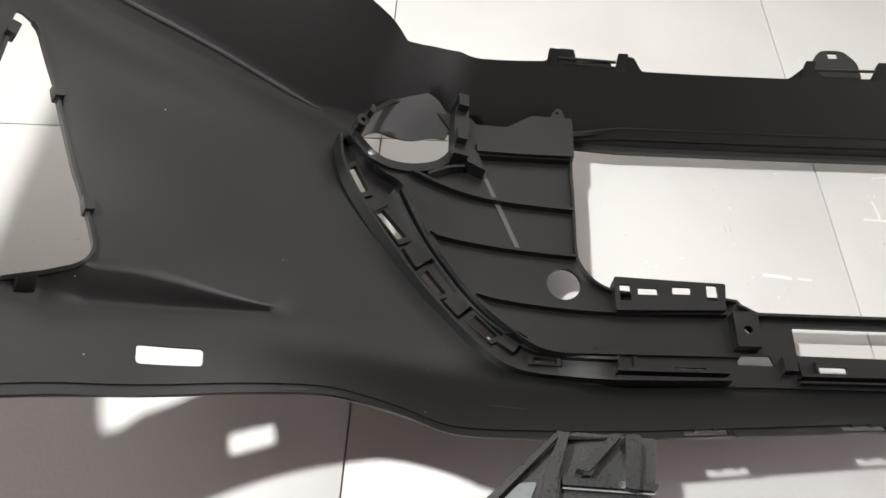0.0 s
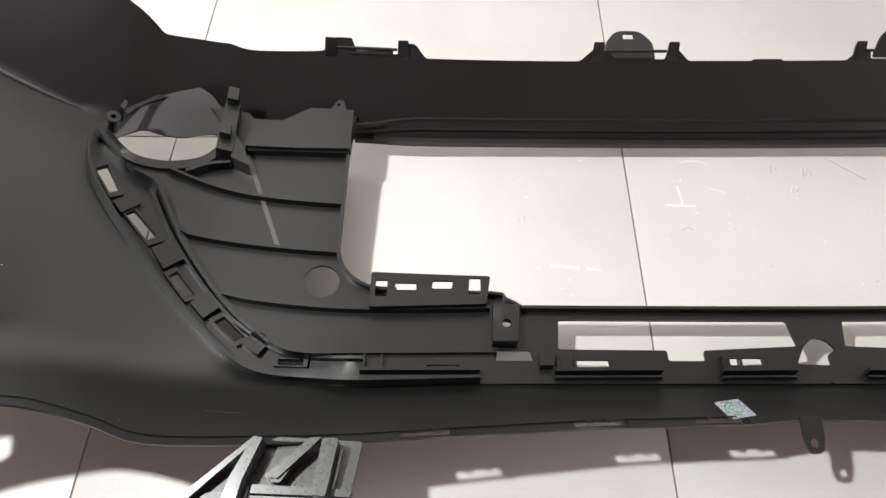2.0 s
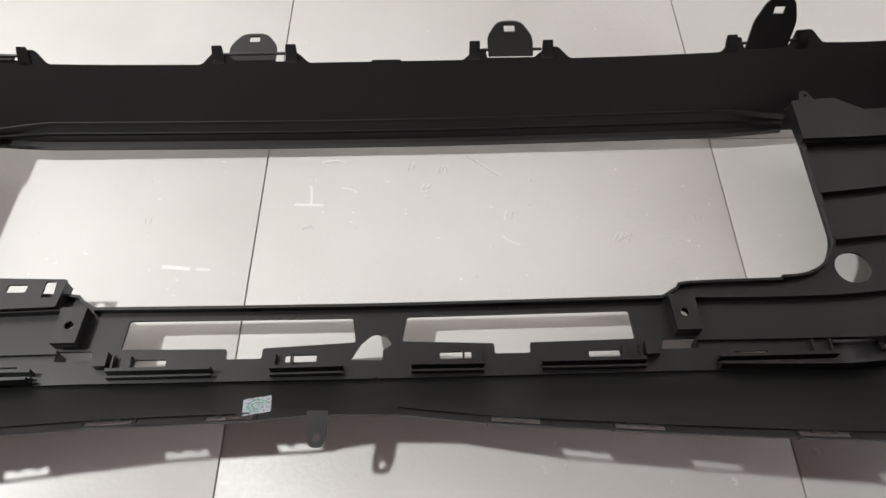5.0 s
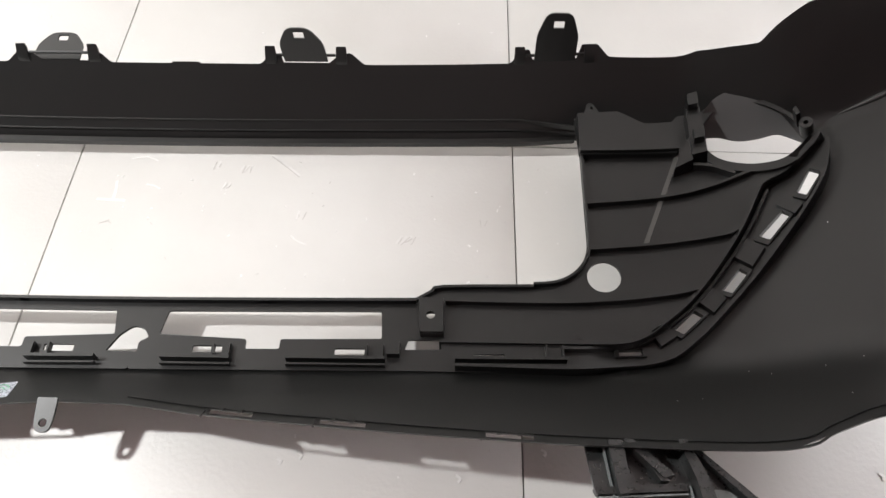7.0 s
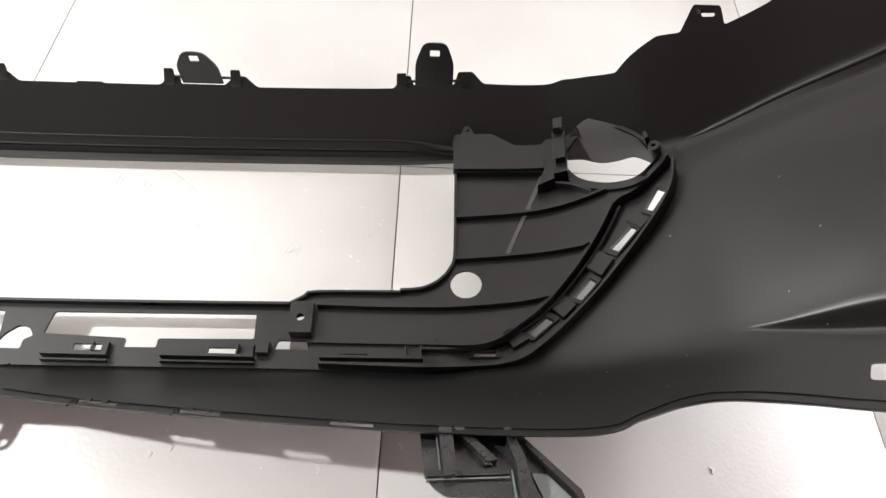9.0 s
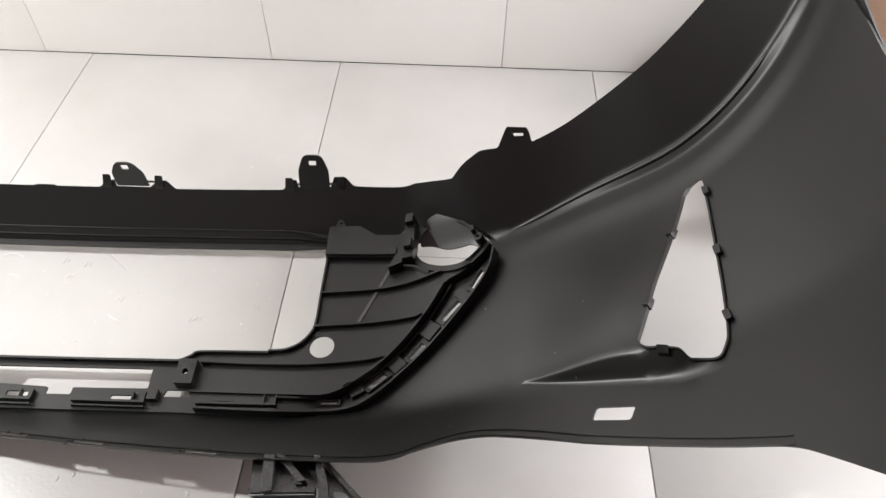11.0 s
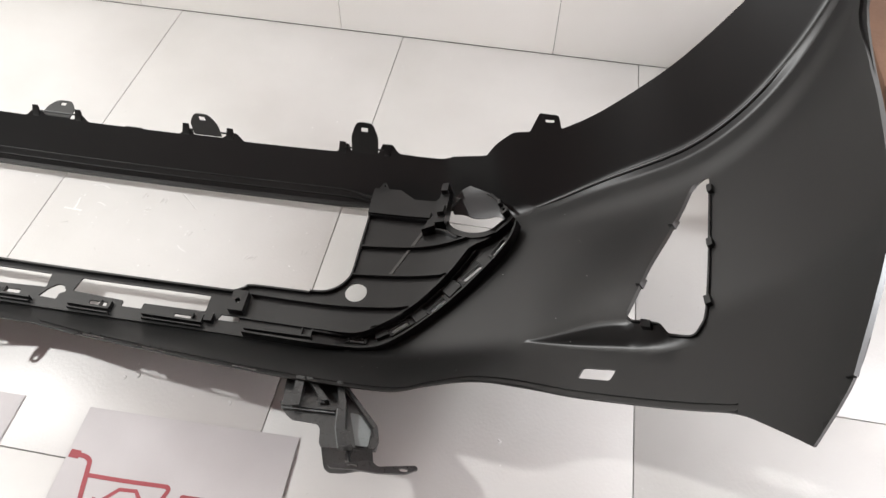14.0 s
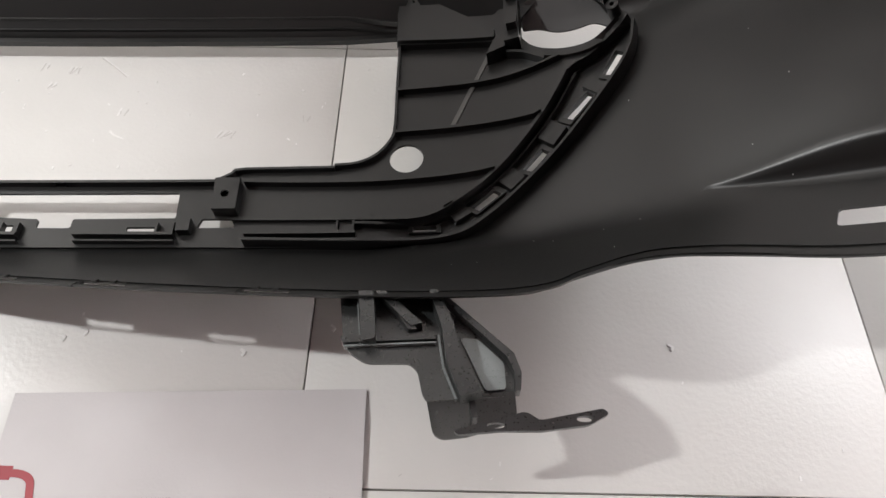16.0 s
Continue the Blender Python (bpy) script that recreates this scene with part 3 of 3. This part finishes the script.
# a round bead added along each wing's fold to catch a bright line
def bead(line, r, place, n=8):
    """A round bead of radius r along a line on a surface."""
    pts = [place(*q) for q in line]
    bm = bmesh.new()
    rings = []
    for i, c in enumerate(pts):
        d = (pts[min(i + 1, len(pts) - 1)] - pts[max(i - 1, 0)]).normalized()
        u = d.cross(Vector((0, 0, 1))).normalized()
        w = u.cross(d)
        k = r * min(1.0, 0.15 + 0.25 * min(i, len(pts) - 1 - i))
        rings.append([bm.verts.new(c + (u * math.cos(2 * math.pi * j / n) + w * math.sin(2 * math.pi * j / n)) * k) for j in range(n)])
    for a, b in zip(rings, rings[1:]):
        for j in range(n):
            bm.faces.new((a[j], a[(j + 1) % n], b[(j + 1) % n], b[j]))
    bm.faces.new(rings[0])
    bm.faces.new(rings[-1])
    return bm


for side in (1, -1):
    part("crease_edge", bead([(side * a, lerp_table(a, CREASE) - 0.0012) for a in np.arange(0.70, 1.10, 0.01)], 0.0032, on_skin), CREASE_HIGHLIGHT, bumper, "glossy bead added along the fold to show its highlight", 80)


# hinged tabs on the upper edge
def flap(s, lean, length, wide, side_lean, top):
    """A rounded flap with a square eye, hinged on the upper edge at s; lean 0 lies flat outwards, 90 stands up."""
    base = on_skin(s, 0.4515)
    along = Vector((1, SKEW, 0)).normalized()
    out = Vector((0, math.cos(radians(lean)), math.sin(radians(lean)))) + along * side_lean
    nrm = along.cross(out).normalized()
    shape = rounded([(-wide / 2, 0, 0.001), (-wide / 2, length * 0.55, 0.006), (-top / 2, length, 0.008), (top / 2, length, 0.008), (wide / 2, length * 0.55, 0.006), (wide / 2, 0, 0.001)], 0.003, 4)
    eye = [(-0.0055, length * 0.70), (0.0055, length * 0.70), (0.0055, length * 0.70 + 0.008), (-0.0055, length * 0.70 + 0.008)]
    return part("tab", sheet(shape, [eye], lambda x, y, l: base + along * x + out * y + nrm * l, 0.5, 0.0022, edge=0.01), PLASTIC, bumper, "hinged plastic fixing tab with a square eye")


def hinge(s0, s1):
    a, b = on_skin(s0, 0.4555), on_skin(s1, 0.4555)
    bm = bmesh.new()
    bmesh.ops.create_cone(bm, segments=8, radius1=0.0016, radius2=0.0016, depth=(b - a).length, cap_ends=True)
    bm.transform(Matrix.Translation((a + b) / 2) @ (b - a).to_track_quat("Z", "Y").to_matrix().to_4x4())
    part("hinge_pin", bm, PLASTIC, bumper)


for s, lean, length, wide, side_lean, top in ((-0.142, 6, 0.038, 0.050, 0.0, 0.026), (0.132, 84, 0.042, 0.047, -0.12, 0.024), (0.404, 78, 0.056, 0.044, 0.0, 0.026)):
    flap(s, lean, length, wide, side_lean, top)
for s in (-0.418, -0.138, 0.132, 0.404):
    hinge(s - 0.032, s + 0.032)
    for e in (-1, 1):
        c = s + e * 0.0385
        part("hinge_post", prism(rounded([(c - 0.006, 0.450), (c + 0.006, 0.450), (c + 0.0055, 0.459), (c - 0.0055, 0.459)], 0.001, 2), -0.001, 0.004, on_skin), PLASTIC, bumper)
base = on_skin(-0.418, 0.4525)
part("tab", box(bmesh.new(), base.x - 0.027, base.x + 0.027, base.y - 0.001, base.y + 0.006, base.z - 0.002, base.z + 0.002, 0.0008), INSERT, bumper, "narrow grey fixing bar between two posts")

# eye on the lower lip
e = on_skin(-0.044, 0.0735)
part("lip_eye", sheet(rounded([(-0.0085, 0.004), (-0.008, -0.013, 0.003), (-0.006, -0.024, 0.005), (0.006, -0.024, 0.005), (0.008, -0.013, 0.003), (0.0085, 0.004)], 0.001), [disc(0, -0.0165, 0.0035, 14)], lambda x, y, l: Vector((e.x + x, e.y + y, e.z + 0.001 + 0.2 * y + l)), 0.5, 0.0025, edge=0.01), PLASTIC, bumper, "small fixing eye on the lower lip")


# brackets under the lower lip
def bracket(side):
    # the west one sits a little nearer the middle and further in
    base_x, base_y = (XC, 0.0) if side > 0 else (XC + 0.013, 0.013)

    def tilt(z, k):
        return lambda u, y, l: Vector((base_x + u, base_y + y + SKEW * u, z + k * (y - 0.03) + l))

    def block(points, low, high, r=0.001):
        return sheet(rounded(sided(points, side), r, 2), [], lambda u, y, l: Vector((base_x + u, base_y + y + SKEW * u, high if l == 0.0 else low)), 0.5, 0.003, edge=0.02)
    plate_line = [(0.401, 0.036), (0.407, -0.004), (0.414, -0.013, 0.006), (0.425, -0.020, 0.004), (0.457, -0.020, 0.003), (0.463, -0.026, 0.003), (0.467, -0.044), (0.470, -0.049), (0.533, -0.045), (0.535, -0.030, 0.004), (0.527, -0.016, 0.004), (0.474, 0.035), (0.463, 0.040)]
    window = [(0.494, 0.000), (0.507, -0.001), (0.526, -0.020), (0.527, -0.041), (0.512, -0.042)]
    b = part("bracket", sheet(rounded(sided(plate_line, side), 0.002, 3), [], tilt(0.092, -0.05), 0.5, 0.003, edge=0.02), BRACKET, bumper, "glossy dark grey plastic mounting bracket on the lower lip")
    part("bracket_window", sheet(rounded(sided(window, side), 0.003, 3), [], tilt(0.0945, -0.05), 0.5, 0.0015, edge=0.02), BRACKET_HIGHLIGHT, b, "pale translucent plastic web, its highlight put into the colour")
    part("bracket_fold", block([(0.405, 0.000), (0.476, 0.004), (0.476, -0.002), (0.407, -0.005)], 0.090, 0.0985), BRACKET, b)
    part("bracket_post", block([(0.4165, 0.034), (0.428, 0.034), (0.432, -0.005), (0.422, -0.007)], 0.090, 0.107, 0.002), BRACKET, b)
    part("bracket_clip", block([(0.429, 0.035), (0.437, 0.035), (0.466, 0.008), (0.457, 0.006)], 0.092, 0.105), BRACKET, b)
    part("bracket_clip", block([(0.442, 0.024), (0.446, 0.021), (0.462, 0.004), (0.455, 0.004)], 0.094, 0.103), BRACKET, b)
    part("bracket_ridge", block([(0.470, 0.034), (0.477, 0.034), (0.489, 0.006), (0.496, -0.026), (0.510, -0.046), (0.494, -0.050), (0.484, -0.024), (0.480, 0.004)], 0.092, 0.109), BRACKET, b)
    part("bracket_rim", block([(0.474, 0.036), (0.478, 0.037), (0.533, -0.015), (0.538, -0.030), (0.537, -0.044), (0.533, -0.044), (0.533, -0.030), (0.528, -0.018)], 0.092, 0.103), BRACKET, b)
    # the plate bends down steeply to its foot
    apron = [(0.470, -0.0465), (0.533, -0.043), (0.536, -0.056), (0.520, -0.061), (0.500, -0.065), (0.482, -0.0665, 0.004), (0.475, -0.064, 0.004)]
    part("bracket_apron", sheet(rounded(sided(apron, side), 0.002, 3), [], lambda u, y, l: Vector((base_x + u, base_y + y + SKEW * u, 0.0955 + 1.5 * (y + 0.0455) + 2.0 * l)), 0.5, 0.002, edge=0.02), BRACKET, b)
    part("bracket_rib", block([(0.500, -0.046), (0.5045, -0.046), (0.507, -0.060), (0.503, -0.060)], 0.065, 0.093), BRACKET, b)
    # thin pale strips stand in for highlights along the bracket's edges
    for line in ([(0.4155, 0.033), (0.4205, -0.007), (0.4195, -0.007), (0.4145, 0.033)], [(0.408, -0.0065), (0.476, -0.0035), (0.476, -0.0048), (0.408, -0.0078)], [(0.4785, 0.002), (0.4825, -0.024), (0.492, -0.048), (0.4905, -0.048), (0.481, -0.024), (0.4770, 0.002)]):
        part("bracket_edge_highlight", block(line, 0.091, 0.0975, 0.0003), BRACKET_HIGHLIGHT, b, "pale strip that paints the highlight on a moulding edge")
    foot_line = [(0.489, -0.077), (0.538, -0.0645, 0.004), (0.547, -0.0705, 0.003), (0.590, -0.0625, 0.003), (0.594, -0.066, 0.003), (0.580, -0.0735, 0.003), (0.548, -0.0775), (0.520, -0.0775), (0.492, -0.080)]
    foot = sheet(rounded(sided(foot_line, side), 0.002, 3), [[(side * 0.5175 + 0.0062 * math.cos(k * 0.5236), -0.0740 + 0.0020 * math.sin(k * 0.5236)) for k in range(12)], [(side * 0.577 + 0.0055 * math.cos(k * 0.5236), -0.0695 + 0.0021 * math.sin(k * 0.5236)) for k in range(12)]], lambda u, y, l: Vector((base_x + u, base_y + y + SKEW * u, 0.118 + 0.15 * (y + 0.072) + l)), 0.5, 0.004, edge=0.01)
    part("bracket_foot", foot, BRACKET, b, "flat foot plate with two screw holes")


for side in (1, -1):
    bracket(side)

# wear on the skin
for a, b in (((-0.52, 0.080), (-0.49, 0.0785)), ((-0.70, 0.068), (-0.68, 0.071)), ((0.62, 0.30), (0.628, 0.296))):
    part("scratch", bar([a, b], 0.0004, 0.0, 0.0003, on_skin, 1), SHEEN_AND_SCRATCH, bumper, "fine pale scratch")
random.seed(4)
for i in range(26):
    side = random.choice((-1, 1))
    s, y = side * random.uniform(0.45, 0.86), random.uniform(0.06, 0.36)
    if inside(s, y, opening) or any(inside(s, y, h) for h in skin_holes):
        continue
    part("speck", prism(disc(s, y, random.uniform(0.0003, 0.0006), 5), 0.0, 0.0005, on_skin), PALE, bumper)


# ---- sticker and sheets of paper ----
sticker = thing("sticker", "small silvery hologram sticker on the bumper's lower band", "sticker")
part("foil", sheet(rounded([(-0.1100, 0.0955), (-0.0880, 0.1005), (-0.0830, 0.0800), (-0.1050, 0.0750)], 0.002), [], fixed(0.0006), 0.008, 0.0004), HOLOGRAM, sticker)
for r in (0.004, 0.0075):
    part("print_ring", prism(ribbon([(-0.0965 + r * math.cos(a), 0.088 + r * math.sin(a)) for a in np.linspace(0.4, 5.2, 16)], 0.0012), 0.0002, 0.0009, on_skin), FOIL_GREEN, sticker)


def paper(name, label, x0, y1, turn, curl):
    t = thing(name, label, "paper", "printed sheets")
    m = Matrix.Translation((x0, y1, 0)) @ Matrix.Rotation(radians(turn), 4, "Z")

    def lay(x, y, l):
        z = 0.0012 + 0.0012 * noise.noise(Vector((x * 9, y * 9, 3.1 + x0))) ** 2 + curl * max(0.0, (x - 0.225) / 0.072) ** 2 * smooth(-y, 0.0, 0.03) * (1 - smooth(-y, 0.06, 0.2))
        return m @ Vector((x, y, z + 0.0006 + l))
    part("sheet", sheet([(0, 0), (0.297, 0), (0.297, -0.21), (0, -0.21)], [], lay, 0.012, 0.0003), PAPER, t)
    return t, lay


sheet_east, lay = paper("paper_sheet", "white paper sheet with a red printed cart sign, on the tiles", 0.257, -0.0065, 1.8, 0.002)


def printed(name, line, w, n=6, parent=sheet_east):
    return part(name, prism(ribbon(spline(line, n) if n > 1 else line, w), 0.0002, 0.0006, lambda x, y, l: lay(x, y, l)), PINK, parent)


printed("printed_bar", [(0.008, -0.067), (0.024, -0.068), (0.033, -0.073), (0.036, -0.084), (0.044, -0.125), (0.058, -0.176)], 0.0062)
printed("printed_bar", [(0.003, -0.0665), (0.017, -0.0672)], 0.011, 1)
printed("printed_bar", [(0.040, -0.0915), (0.090, -0.092), (0.148, -0.091)], 0.0055, 3)
printed("printed_bar", [(0.144, -0.091), (0.150, -0.094), (0.147, -0.106), (0.138, -0.135), (0.132, -0.160)], 0.0055)
printed("printed_bar", [(0.058, -0.120), (0.070, -0.1215), (0.088, -0.1035), (0.110, -0.1025), (0.126, -0.121), (0.135, -0.124)], 0.0052, 1)
printed("printed_bar", [(0.062, -0.172), (0.130, -0.165)], 0.0055, 1)
for x, w, y0 in ((0.168, 0.034, -0.098), (0.209, 0.022, -0.108), (0.238, 0.022, -0.108), (0.268, 0.009, -0.090)):
    part("printed_block", prism(rounded([(x, y0), (x + w, y0), (x + w, -0.137), (x, -0.137)], 0.004), 0.0002, 0.0006, lay), PINK, sheet_east)
paper("paper_sheet", "plain greyish paper sheet beside the printed one", -0.137, -0.012, 1.0, 0.0)

# a board beyond the bumper's end
board = thing("wooden_board", "brown wooden board lying beyond the bumper's end", "board")
part("plank", slab(1.30, 1.95, 0.45, 0.88, 0.004, 0.26, 0.006), CARD, board)

# chips, dents and scuffs of the tiles
scuffs = bmesh.new()
random.seed(11)


# holds the painted shadows of the chips together with the dirt specks
dirt = bmesh.new()


def stroke(pts, w, h=0.0004, bm=None):
    bm = bm or scuffs
    line = spline(pts, 3)
    rim = ribbon(line, w)
    lo = [bm.verts.new((x, y, 0.0002)) for x, y in rim]
    hi = [bm.verts.new((x * 0.94 + 0.06 * sum(q[0] for q in line) / len(line), y, h)) for x, y in rim]
    k = len(rim)
    for i in range(k // 2 - 1):
        bm.faces.new((hi[i], hi[i + 1], hi[k - 2 - i], hi[k - 1 - i]))
    for i in range(k):
        bm.faces.new((lo[i], lo[(i + 1) % k], hi[(i + 1) % k], hi[i]))


stroke([(-0.090, 0.253), (-0.075, 0.252), (-0.060, 0.250)], 0.004)
stroke([(-0.055, 0.250), (-0.040, 0.249)], 0.003)
stroke([(0.052, 0.356), (0.054, 0.342), (0.054, 0.331)], 0.003)
stroke([(0.036, 0.330), (0.052, 0.3295), (0.068, 0.329)], 0.003)
stroke([(0.060, 0.388), (0.078, 0.391), (0.092, 0.386)], 0.002)
stroke([(0.086, 0.352), (0.096, 0.350), (0.103, 0.346)], 0.0022)
for x, y, a, n in ((0.158, 0.382, 80, 2), (0.190, 0.377, 75, 3), (0.174, 0.352, 75, 2), (0.375, 0.286, 60, 3), (0.262, 0.315, 80, 1)):
    for i in range(n):
        c, s = math.cos(radians(a)), math.sin(radians(a))
        stroke([(x + i * 0.005 - 0.006 * c, y - 0.006 * s), (x + i * 0.005, y), (x + i * 0.005 + 0.006 * c, y + 0.006 * s)], 0.0022)
stroke([(0.222, 0.398), (0.240, 0.384), (0.258, 0.369)], 0.0018)
stroke([(0.258, 0.288), (0.264, 0.282), (0.276, 0.277)], 0.002)
for x, y in ((0.443, 0.035), (0.282, 0.046), (0.821, 0.047), (0.30, 0.052), (0.52, 0.06)):
    stroke([(x - 0.003, y + 0.003), (x + 0.001, y + 0.0005), (x - 0.001, y - 0.003)], 0.0025, 0.0012)
for i in range(60):
    x, y, a = random.uniform(-0.28, 0.56), random.uniform(0.2, 0.39), random.uniform(0, 3.1)
    d = random.uniform(0.001, 0.004)
    stroke([(x, y), (x + d * math.cos(a), y + d * math.sin(a))], random.uniform(0.0008, 0.002), 0.0006)
for i in range(90):
    x, y, a = random.uniform(-0.9, 1.2), random.choice((random.uniform(-0.3, 0.07), random.uniform(0.5, 0.9))), random.uniform(0, 3.1)
    d = random.uniform(0.001, 0.004)
    stroke([(x, y), (x + d * math.cos(a), y + d * math.sin(a))], random.uniform(0.0008, 0.002), 0.0006)
# grey strokes that paint shadows beside the chips, and faint smears
for x, y, a, n in ((0.157, 0.381, 80, 2), (0.189, 0.376, 75, 3), (0.173, 0.351, 75, 2), (0.374, 0.285, 60, 4), (0.261, 0.314, 80, 2), (0.05, 0.30, 40, 2), (-0.12, 0.31, 100, 2), (0.46, 0.31, 70, 2)):
    for i in range(n):
        c, s = math.cos(radians(a)), math.sin(radians(a))
        x1 = x + i * 0.005 + random.uniform(0.001, 0.0035)
        c, s = c * random.uniform(-0.4, 1.6), s * random.uniform(0.3, 1.1)
        stroke([(x1 - 0.006 * c, y - 0.006 * s), (x1, y), (x1 + 0.006 * c, y + 0.006 * s)], random.uniform(0.0007, 0.0016), 0.0005, dirt)
stroke([(0.221, 0.3965), (0.239, 0.3825), (0.257, 0.3675)], 0.0010, 0.0005, dirt)
for i in range(110):
    x, y, a = random.uniform(-0.9, 1.2), random.choice((random.uniform(-0.3, 0.07), random.uniform(0.2, 0.39), random.uniform(0.2, 0.39))), random.uniform(0, 3.1)
    d = random.uniform(0.001, 0.005)
    stroke([(x, y), (x + d * math.cos(a), y + d * math.sin(a))], random.uniform(0.0004, 0.0011), 0.0004, dirt)
tagged(mesh_object("floor_dirt_and_shade", dirt, DIRT_AND_SHADE), "painted shadows beside chips and dents, and specks of dirt, on the tiles", "dirt", kind="stuff")
tagged(mesh_object("floor_scuffs", scuffs, PALE), "pale chips and scuffs on the tiles", "scuffs", kind="stuff")

# ---- tiles of the floor and panels of the wall ----
def tile_mesh(name, w, h, t, mat, gap=0.0014):
    bm = slab(gap / 2, w - gap / 2, gap / 2, h - gap / 2, -t, 0, 0.0008)
    ob = mesh_object(name, bm, mat)
    me = ob.data
    bpy.data.objects.remove(ob)
    return me


floor_tile = tile_mesh("tile", TILE_W, TILE_W, 0.012, TILE)
for i in range(-8, 9):
    for j in range(-10, 0):
        if i >= 2 and j == -1:
            continue
        ob = new("tile", floor_tile)
        ob.parent = floor
        ob.location = (i * TILE_W, WALL_Y + j * TILE_W + (0.25 if i >= 2 else 0.0), random.uniform(-0.0003, 0.0003))
half_tile = tile_mesh("tile", TILE_W, 0.25, 0.012, TILE)
for i in range(2, 9):
    ob = new("tile", half_tile)
    ob.parent = floor
    ob.location = (i * TILE_W, WALL_Y - 0.25, 0.0)
wall_tile = tile_mesh("panel", 0.458, 0.9, 0.012, WALL, 0.0012)
for i in range(-5, 6):
    for j in range(3):
        ob = new("panel", wall_tile)
        ob.parent = wall_north
        ob.matrix_basis = Matrix.Translation((0.363 + i * 0.458, WALL_Y, j * 0.9)) @ pose(0, 0, 0, 90, 0, 0)
